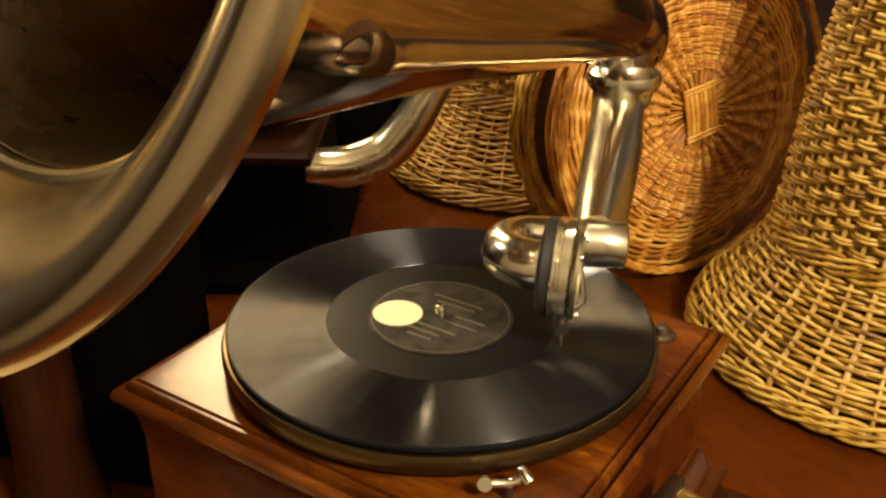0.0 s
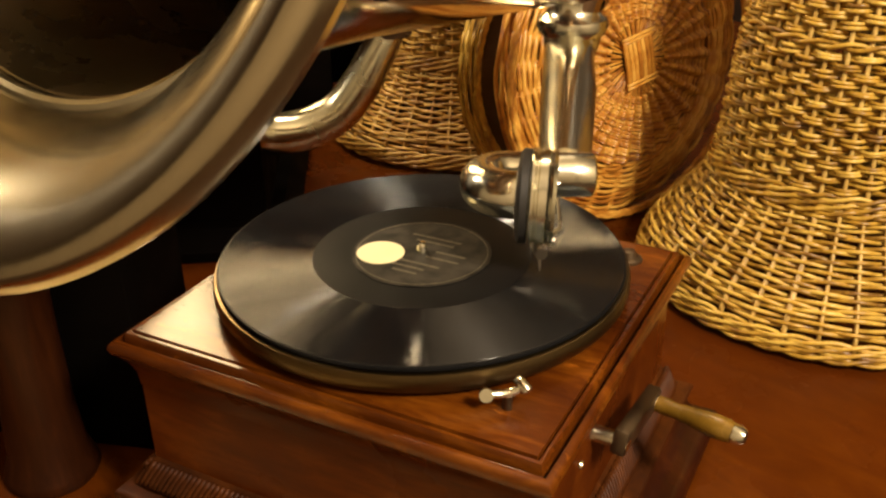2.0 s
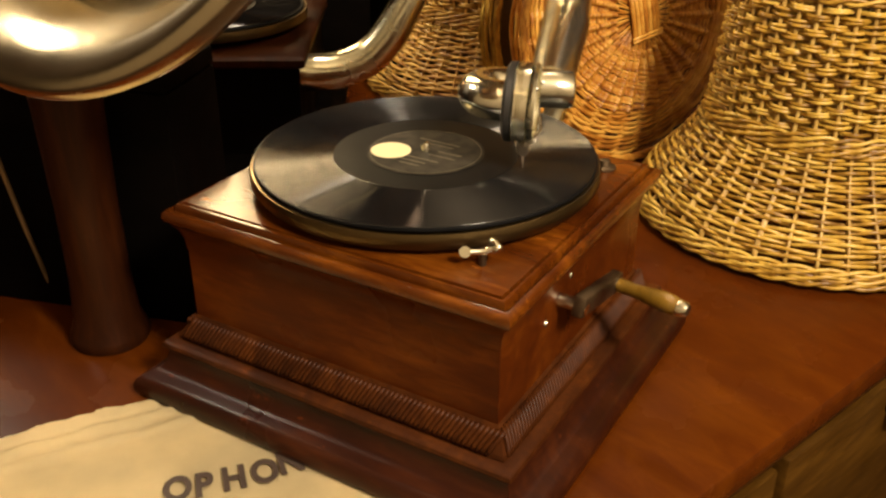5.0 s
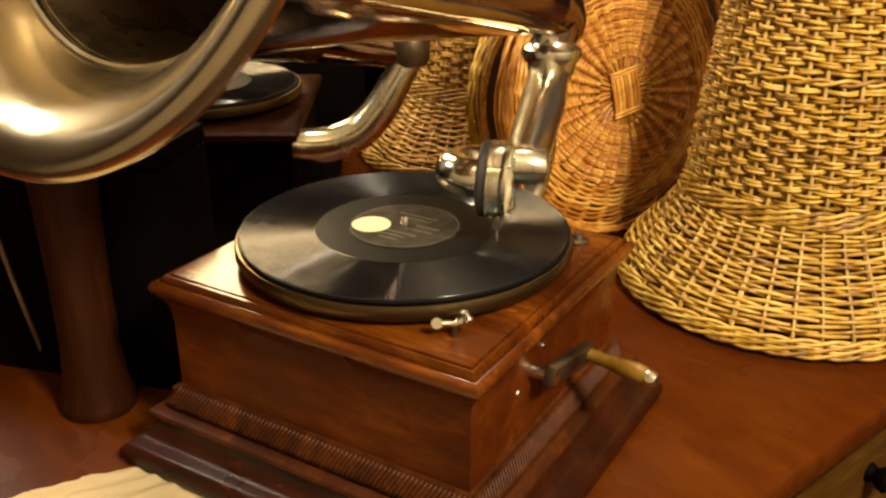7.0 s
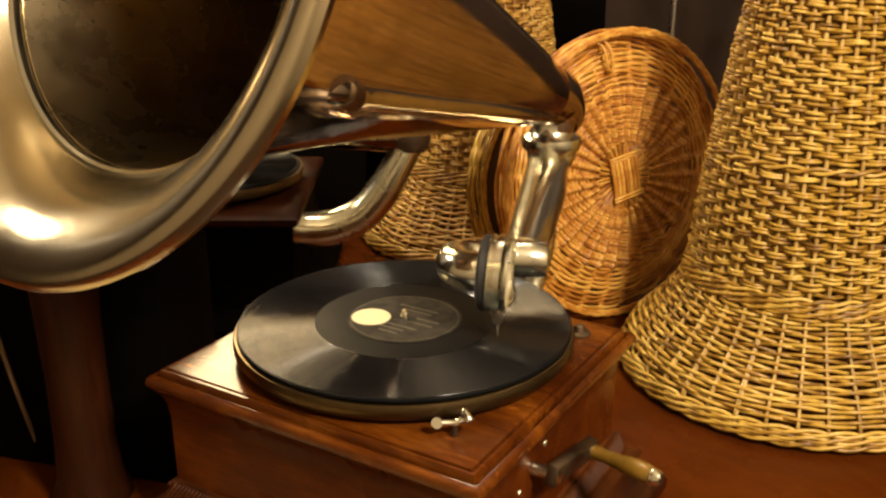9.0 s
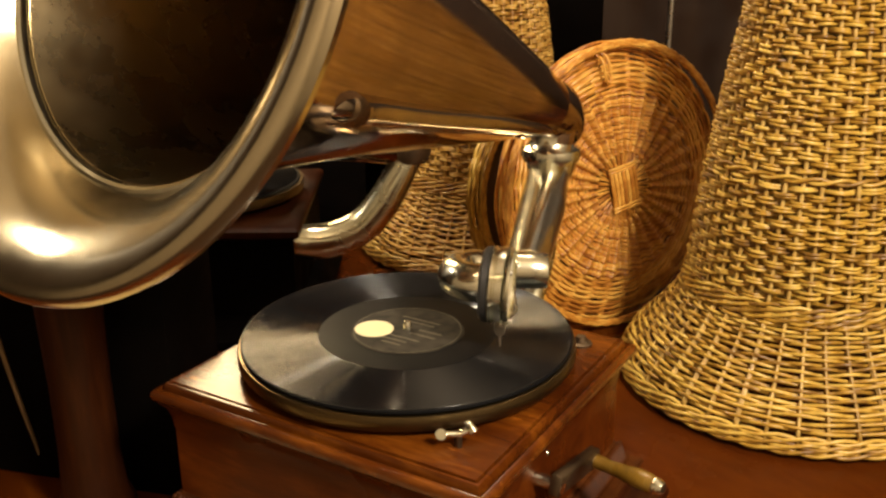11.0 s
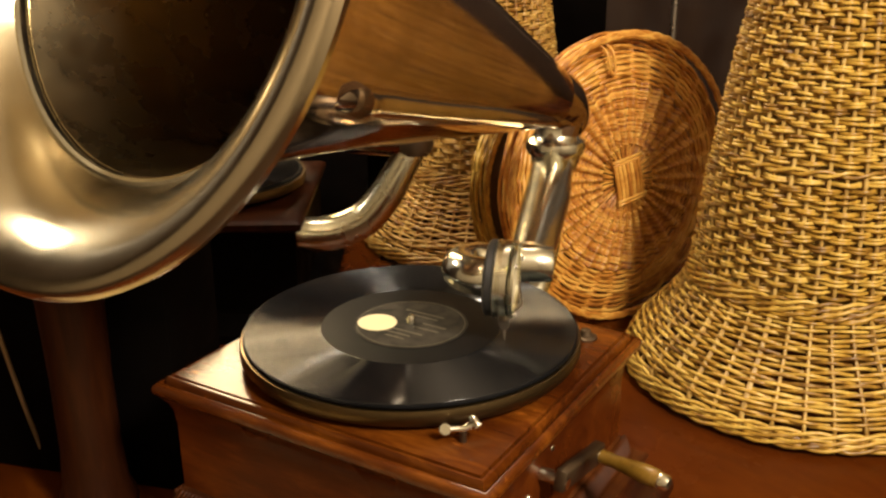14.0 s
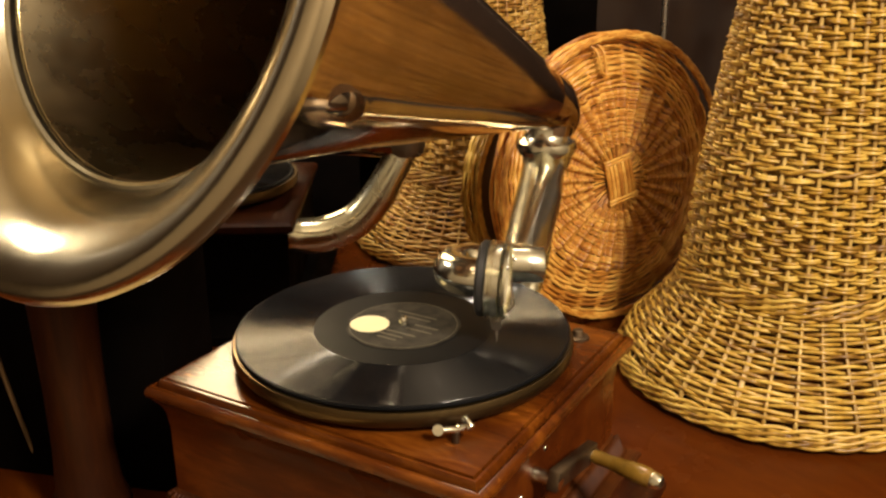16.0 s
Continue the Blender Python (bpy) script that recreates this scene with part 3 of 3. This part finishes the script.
# ---- wicker ----
def surface(profile):
    """Radius, height and outward normal along a profile, by its run."""
    p = spline([(r, 0, z) for r, z in profile], 12)[:, [0, 2]]
    run = np.concatenate([[0], np.cumsum(np.linalg.norm(np.diff(p, axis=0), axis=1))])

    def at(s):
        r, z = np.interp(s, run, p[:, 0]), np.interp(s, run, p[:, 1])
        e = 0.004
        dr = np.interp(s + e, run, p[:, 0]) - np.interp(s - e, run, p[:, 0])
        dz = np.interp(s + e, run, p[:, 1]) - np.interp(s - e, run, p[:, 1])
        n = math.hypot(dr, dz) or 1
        return r, z, dz / n, -dr / n

    return at, run[-1]


def weave(at, s0, s1, pitch, stakes, amp, radius, rng, per=5, pair=0.0042, lay=1, outward=1.0):
    """Rows of paired canes that pass before and behind the stakes in turn."""
    lines, row, s = [], 0, s0
    n = stakes * per
    th = np.arange(n) * 2 * math.pi / n
    while s < s1:
        for k in ((-0.5, 0.5) if pair else (0,)):
            phase = math.pi * (row // lay)
            wob = rng.uniform(0, 6.28)
            ss = s + k * pair + 0.0010 * np.sin(3 * th + wob) + 0.0007 * np.sin(11 * th + 2 * wob)
            v = [at(q) for q in ss]
            wave = np.cos(stakes / 2 * th + phase)
            off = outward * amp * np.sign(wave) * np.abs(wave) ** 0.7 + rng.uniform(-0.0006, 0.0006)
            r = np.array([q[0] for q in v]) + off * np.array([q[2] for q in v])
            z = np.array([q[1] for q in v]) + off * np.array([q[3] for q in v])
            lines.append((np.stack([r * np.cos(th), r * np.sin(th), z], 1), radius * rng.uniform(0.85, 1.15), True))
        row += 1
        s += pitch * rng.uniform(0.94, 1.06)
    return lines


def ropes(at, s, count, amp, turns, radius, n=150, spread=0.004):
    """A twisted band of canes round the form."""
    lines = []
    th = np.arange(n) * 2 * math.pi / n
    for k in range(count):
        ph = turns * th + 2 * math.pi * k / count
        v = [at(q) for q in s + spread * np.sin(ph)]
        off = amp * (1.0 + 0.8 * np.cos(ph))
        r = np.array([q[0] for q in v]) + off * np.array([q[2] for q in v])
        z = np.array([q[1] for q in v]) + off * np.array([q[3] for q in v])
        lines.append((np.stack([r * np.cos(th), r * np.sin(th), np.maximum(z, radius)], 1), radius, True))
    return lines


def stake_lines(at, s0, s1, stakes, radius, rng, steps=40, double=0.0, first=0.5):
    lines = []
    for i in range(stakes):
        for k in ((-1, 1) if double else (0,)):
            a = 2 * math.pi * (i + first) / stakes
            w = rng.uniform(-0.006, 0.006)
            pts = []
            for q in np.linspace(s0, s1, steps):
                r, z, _, _ = at(q)
                b = a + k * double / max(r, 0.01) + w
                pts.append((r * math.cos(b), r * math.sin(b), z))
            lines.append((np.array(pts), radius, False))
    return lines


def tall_basket(name, place, turn, cane_m, stake_m, label, seed, height=0.62):
    """A tall bell-footed wicker form, woven row by row."""
    rng = random.Random(seed)
    ob = thing(name, place, label, "basket", turn, "bell-footed baskets")
    prof = [(0.181, 0.004), (0.178, 0.020), (0.167, 0.040), (0.150, 0.060), (0.134, 0.080), (0.122, 0.100), (0.116, 0.120), (0.112, 0.150), (0.108, 0.20), (0.102, 0.25), (0.089, 0.34), (0.071, 0.45), (0.048, height)]
    at, run = surface(prof)
    N = 40
    strands("stakework", stake_lines(at, 0.010, run - 0.01, N, 0.0021, rng, 60, 0.0, 0.0), stake_m, ob, "pale upright stakes")
    strands("border", ropes(at, 0.005, 2, 0.0018, 20, 0.0021, 240, 0.0022) + ropes(at, 0.011, 2, 0.0018, 20, 0.0021, 240, 0.0022) + ropes(at, 0.017, 2, 0.0018, 20, 0.0021, 240, 0.0022), cane_m, ob, "braided foot border")
    strands("foot_weave", weave(at, 0.024, 0.124, 0.0043, N, 0.0031, 0.0020, rng, 5, 0.0), cane_m, ob, "close woven flared foot")
    proud = lambda q: tuple(v + w for v, w in zip(at(q), (0.0022 * at(q)[2], 0.0022 * at(q)[3], 0, 0)))
    strands("foot_stakework", stake_lines(proud, 0.020, 0.122, N, 0.0015, rng, 24, 0.0, 0.0), stake_m, ob, "pale stakes over the foot weave")
    strands("lower_band", ropes(at, 0.1275, 2, 0.0022, 16, 0.0021, 220, 0.0024) + ropes(at, 0.1335, 2, 0.0022, 16, 0.0021, 220, 0.0024) + ropes(at, 0.1395, 2, 0.0022, 16, 0.0021, 220, 0.0024), cane_m, ob, "twisted band above the foot")
    strands("wall_weave", weave(at, 0.1465, 0.256, 0.0068, N, 0.0042, 0.0018, rng, 5, 0.0033), cane_m, ob, "open weave of paired canes")
    strands("upper_band", ropes(at, 0.2635, 2, 0.0022, 14, 0.0020, 170, 0.0024), cane_m, ob, "twisted band round the neck")
    strands("neck_weave", weave(at, 0.272, run - 0.012, 0.0066, N, 0.0042, 0.0018, rng, 5, 0.0033), cane_m, ob, "open weave of paired canes")
    strands("top_border", ropes(at, run - 0.008, 3, 0.0022, 12, 0.0028, 150, 0.004), cane_m, ob)
    return ob


tall_basket("tall_basket", (0.208, 0.447, 0), 5, CANE, CANE_STAKE, "tall honey-coloured wicker basket with a flared foot", 3)
tall_basket("tall_basket", (-0.300, 0.668, 0), 20, CANE_BROWN, CANE_BROWN, "tall brown wicker basket standing behind the gramophone", 8)


def cells(at, s0, s1, pitch, spokes, rng):
    """Rows of cane that bulge between the spokes and sink behind each of them."""
    lines, s = [], s0
    n = spokes * 9
    th = np.arange(n) * 2 * math.pi / n
    u = (th / (2 * math.pi) * spokes) % 1.0 - 0.5
    while s < s1:
        wob = rng.uniform(0, 6.28)
        v = [at(q) for q in s + 0.0007 * np.sin(5 * th + wob)]
        off = 0.0026 - 0.0088 * np.exp(-(u / 0.15) ** 2) + rng.uniform(-0.0005, 0.0005)
        r = np.array([q[0] for q in v]) + off * np.array([q[2] for q in v])
        z = np.array([q[1] for q in v]) + off * np.array([q[3] for q in v])
        lines.append((np.stack([r * np.cos(th), r * np.sin(th), z], 1), 0.0018 * rng.uniform(0.85, 1.1), True))
        s += pitch * rng.uniform(0.93, 1.07)
    return lines


def round_basket(place, label, cane_m, seed):
    """A shallow round basket stood on its edge, its bottom showing."""
    rng = random.Random(seed)
    ob = thing("round_basket", place, label, "basket", 0, "round baskets")
    n = Vector((0.8824, -0.4628, 0.0846)).normalized()
    ob.matrix_basis = Matrix.Translation(place) @ n.to_track_quat("Z", "Y").to_matrix().to_4x4() @ Matrix.Rotation(radians(10), 4, "Z")
    prof = [(0.012, 0.0), (0.06, -0.001), (0.108, -0.005), (0.137, -0.010), (0.154, -0.014), (0.163, -0.0165), (0.169, -0.020)]
    at, run = surface(prof)
    strands("spokework", stake_lines(at, 0.008, run - 0.004, 32, 0.0013, rng, 24, 0.0019), cane_m, ob, "paired radial spokes")
    strands("bottom_weave", cells(at, 0.030, 0.100, 0.0030, 32, rng), cane_m, ob, "close concentric weave")
    strands("side_weave", weave(at, 0.1030, run - 0.001, 0.0032, 32, 0.0024, 0.0022, rng, 4, 0.0), cane_m, ob, "woven outer band")
    strands("rim", ropes(at, run - 0.003, 3, 0.0006, 20, 0.0028, 200, 0.003), cane_m, ob, "braided rim")
    hub = []
    for i in range(7):
        x = (i - 3) * 0.0058
        hub.append((np.array([(x, y, 0.0035 + 0.002 * (1 - (y / 0.026) ** 2)) for y in np.linspace(-0.026, 0.026, 7)]), 0.0029, False))
    for y in (-0.026, -0.022, 0.022, 0.026):
        hub.append((np.array([(x, y, 0.0065) for x in np.linspace(-0.022, 0.022, 5)]), 0.0018, False))
    strands("hub", hub, cane_m, ob, "square woven hub")
    strands("handle_loop", [(spline([(-0.004, 0.160, -0.014), (-0.004, 0.152, 0.001), (-0.0035, 0.132, 0.003), (0.0, 0.125, 0.003), (0.0038, 0.132, 0.003), (0.004, 0.152, 0.001), (0.004, 0.160, -0.014)], 5), 0.0019, False)], cane_m, ob, "small cane loop")
    return ob


round_basket((-0.0096, 0.4845, 0.1760), "shallow amber wicker basket stood up on its edge", CANE_RED, 5)


def shaded_basket():
    """A second round basket on its edge: cane rim, dark disc for its shaded face."""
    at, run = surface([(0.136, 0.0), (0.144, -0.004), (0.149, -0.012), (0.150, -0.022)])
    ob = thing("shaded_basket", (0, 0, 0), "second round basket in shade, a dark disc for its face, with a golden cane rim", "tray")
    n = Vector((0.8734, -0.4822, 0.0682)).normalized()
    ob.matrix_basis = Matrix.Translation((-0.0832, 0.5187, 0.1545)) @ n.to_track_quat("Z", "Y").to_matrix().to_4x4()
    # dark wood puts the front basket's cast shade into the colour
    part("shade_disc", lathe([(0, -0.004), (0.138, -0.004), (0.140, -0.008), (0.140, -0.016), (0, -0.016)], 72), DARKWOOD, ob, "dark disc standing in for the basket's shaded face", True)
    rng = random.Random(4)
    strands("cane_rim", weave(at, 0.006, run - 0.004, 0.0032, 44, 0.0016, 0.0019, rng, 4, 0.0) + ropes(at, 0.004, 3, 0.0018, 24, 0.0022, 180, 0.003), CANE, ob, "golden woven cane rim")
    return ob


shaded_basket()


# ---- the second gramophone, behind ----
def second_gramophone():
    ob = thing("gramophone", (-0.4964, 0.2859, 0), "ebonised second gramophone standing behind on the table", "gramophone", 32)
    h = 0.140

    def rg(d, z):
        return (-h - d, h + d, -h - d, h + d, z)

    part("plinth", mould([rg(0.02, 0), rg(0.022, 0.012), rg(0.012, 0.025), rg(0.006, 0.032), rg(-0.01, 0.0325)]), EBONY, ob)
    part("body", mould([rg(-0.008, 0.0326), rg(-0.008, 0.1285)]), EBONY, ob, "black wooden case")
    part("lid_board", mould([rg(-0.004, 0.1286), rg(0, 0.132), rg(0, 0.139), rg(-0.005, 0.1425), rg(-0.02, 0.1425)]), COLUMN, ob, "dark brown moulded top board", True)
    part("platter", lathe([(0, 0.150), (0.115, 0.149), (0.1225, 0.151), (0.1235, 0.157), (0.1225, 0.162), (0, 0.162)], 96, Matrix.Translation((0.006, 0.004, 0))), RIM, ob, "olive-brass platter", True)
    part("platter_boss", lathe([(0, 0.1427), (0.05, 0.1427), (0.05, 0.149), (0, 0.149)], 32, Matrix.Translation((0.006, 0.004, 0))), RUBBER, ob, "", True)
    pts = [(0.0879, -0.0933, 0.1183), (0.1179, -0.1033, 0.1183), (0.1434, -0.0972, 0.1129), (0.1762, -0.0893, 0.114), (0.2085, -0.0816, 0.1265), (0.2321, -0.0759, 0.1513), (0.2475, -0.0723, 0.1766), (0.26, -0.0692, 0.1978), (0.2683, -0.0673, 0.2136)]
    pipe("bracket_pipe", spline(pts, 8), np.interp(np.linspace(0, 1, 65), [0, 0.65, 1], [0.0225, 0.0205, 0.0165]), BRASSY, ob, "curved dull nickel bracket pipe")
    part("pipe_flange", lathe([(0.016, -0.006), (0.021, -0.005), (0.0225, 0), (0.021, 0.005), (0.016, 0.006)], 36, along(pts[-1], tuple(2 * a - b for a, b in zip(pts[-1], pts[-2]))), True), BRASSY, ob, "ringed pipe flange", True)
    horn = [(0.018, -0.01), (0.022, 0.03), (0.03, 0.10), (0.045, 0.2), (0.075, 0.33), (0.12, 0.43)]
    m = along((0.2583, -0.0673, 0.2176), (-0.682, 0.153, 0.344))
    part("horn", lathe(horn + [(r - 0.002, z) for r, z in horn[::-1]], 56, m, True), CONE, ob, "dark metal horn", True)
    part("horn_socket", lathe([(0, -0.02), (0.02, -0.02), (0.024, -0.01), (0.024, 0.014), (0.02, 0.02), (0, 0.02)], 32, Matrix.Translation((0.2683, -0.0673, 0.2236))), IRON, ob, "", True)
    return ob


second_gramophone()
rec2 = thing("record", (-0.4935, 0.2925, 0.1625), "black record on the second turntable", "record")
part("disc", lathe([(0, 0), (0.118, 0), (0.119, 0.001), (0.118, 0.0022), (0, 0.0022)], 96), WAX, rec2, "", True)
grooved("grooved_band", 0.06, 0.115, rec2, "", 0.00015)
part("label", lathe([(0, 0.0023), (0.042, 0.0023), (0.042, 0.0027), (0, 0.0027)], 48), LABEL, rec2, "", True)

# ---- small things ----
# added black block and wing, standing in for the dark background here
block = thing("backdrop_block", (-0.513, 0.605, 0), "added black block with a tall wing, standing in for the dark behind the second gramophone", "cabinet", 40)
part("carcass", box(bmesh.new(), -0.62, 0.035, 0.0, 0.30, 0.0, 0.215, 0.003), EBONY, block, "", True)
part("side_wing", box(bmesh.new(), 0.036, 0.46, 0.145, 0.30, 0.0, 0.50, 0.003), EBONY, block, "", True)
# added black block: stands in for deep shade left of the gramophone
case = thing("shade_block", (-0.192, -0.063, 0), "added black block standing in for the shade beside the gramophone", "case", 17)
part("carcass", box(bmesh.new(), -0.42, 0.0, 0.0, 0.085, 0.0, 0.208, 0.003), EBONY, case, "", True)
part("shade_block_top", box(bmesh.new(), -0.42, 0.0, 0.0, 0.085, 0.2085, 0.225, 0.003), EBONY, case, "", True)
col = thing("turned_column", (-0.243, -0.113, 0), "dark brown turned wooden column standing on the table", "column")
part("shaft", lathe([(0, 0), (0.031, 0), (0.033, 0.004), (0.032, 0.010), (0.027, 0.024), (0.0245, 0.06), (0.024, 0.12), (0.026, 0.2), (0.03, 0.30), (0.032, 0.34), (0, 0.34)], 40), COLUMN, col, "", True)
cord = raw("cord", *tube(spline([(-0.3277, -0.0982, -0.0024), (-0.3281, -0.1001, 0.0077), (-0.3315, -0.1148, 0.0974), (-0.3351, -0.1298, 0.2184), (-0.3272, -0.1467, 0.3576)], 8), 0.0021, 10), CORD)
tagged(cord, "pale grey-brown cord rising from the table", "cord")


def letter(text, place, size, turn, parent):
    c = bpy.data.curves.new("lettering", "FONT")
    c.body, c.size, c.extrude, c.offset, c.align_x = text, size, 0.0001, 0.0013, "CENTER"
    tmp = bpy.data.objects.new("lettering", c)
    scene.collection.objects.link(tmp)
    dg = bpy.context.evaluated_depsgraph_get()
    data = bpy.data.meshes.new_from_object(tmp.evaluated_get(dg))
    bpy.data.objects.remove(tmp)
    ob = mesh_ob("letter", data, INK, parent, "", False)
    ob.matrix_basis = pose(*place, 0, 0, turn) @ Matrix.Diagonal((0.72, 1.0, 1.0, 1.0))
    return ob


sheet = thing("paper_sheet", (0, 0, 0), "old cream printed paper with a torn creased edge", "paper")
bm = bmesh.new()
o, ex, ey = np.array((-0.149, -0.163)), np.array((0.999, 0.03)), np.array((-0.545, -0.838))
nx, ny = 150, 80
grid = []
for j in range(ny):
    for i in range(nx):
        s, q = i / (nx - 1) * 0.36, j / (ny - 1) * 0.30
        tear = (0.005 * noise.noise((3.0, q * 70, 1.0)) + 0.003 * noise.noise((1.0, q * 220, 4.0))) * max(0.0, 1 - s / 0.012)
        p = o + ex * (s + tear) + ey * q
        fold = 0.0060 * math.exp(-((s - 0.010) / 0.006) ** 2) + 0.0040 * math.exp(-((s - 0.026 - 0.01 * q) / 0.005) ** 2) + 0.0026 * math.exp(-((s - 0.046 + 0.02 * q) / 0.005) ** 2)
        z = 0.0012 + fold * (0.75 + 0.9 * noise.noise((q * 26, s * 40, 2.0))) + 0.0022 * abs(noise.noise((s * 70, q * 45, 7.0))) * math.exp(-(s / 0.055) ** 2) + 0.0006 * abs(noise.noise((s * 14, q * 14, 5.0)))
        grid.append(bm.verts.new((p[0], p[1], z)))
for j in range(ny - 1):
    for i in range(nx - 1):
        bm.faces.new((grid[j * nx + i], grid[j * nx + i + 1], grid[(j + 1) * nx + i + 1], grid[(j + 1) * nx + i]))
bmesh.ops.solidify(bm, geom=bm.faces[:], thickness=0.0006)
page = part("page", bm, PAPER, sheet, "", True)
for ch, x, y, a in (("O", -0.0480, -0.2319, 44), ("P", -0.0355, -0.2197, 46), ("H", -0.0221, -0.2037, 48), ("O", -0.0084, -0.1873, 50), ("N", 0.0005, -0.1702, 52)):
    letter(ch, (x, y, 0.0034), 0.0325, a, page)

post = thing("metal_post", (-0.131, 0.993, -0.74), "thin bluish metal post standing behind the table", "post")
part("rod", lathe([(0, 0), (0.03, 0), (0.03, 0.01), (0.005, 0.014), (0.005, 2.2), (0, 2.2)], 16), STEEL, post, "", True)
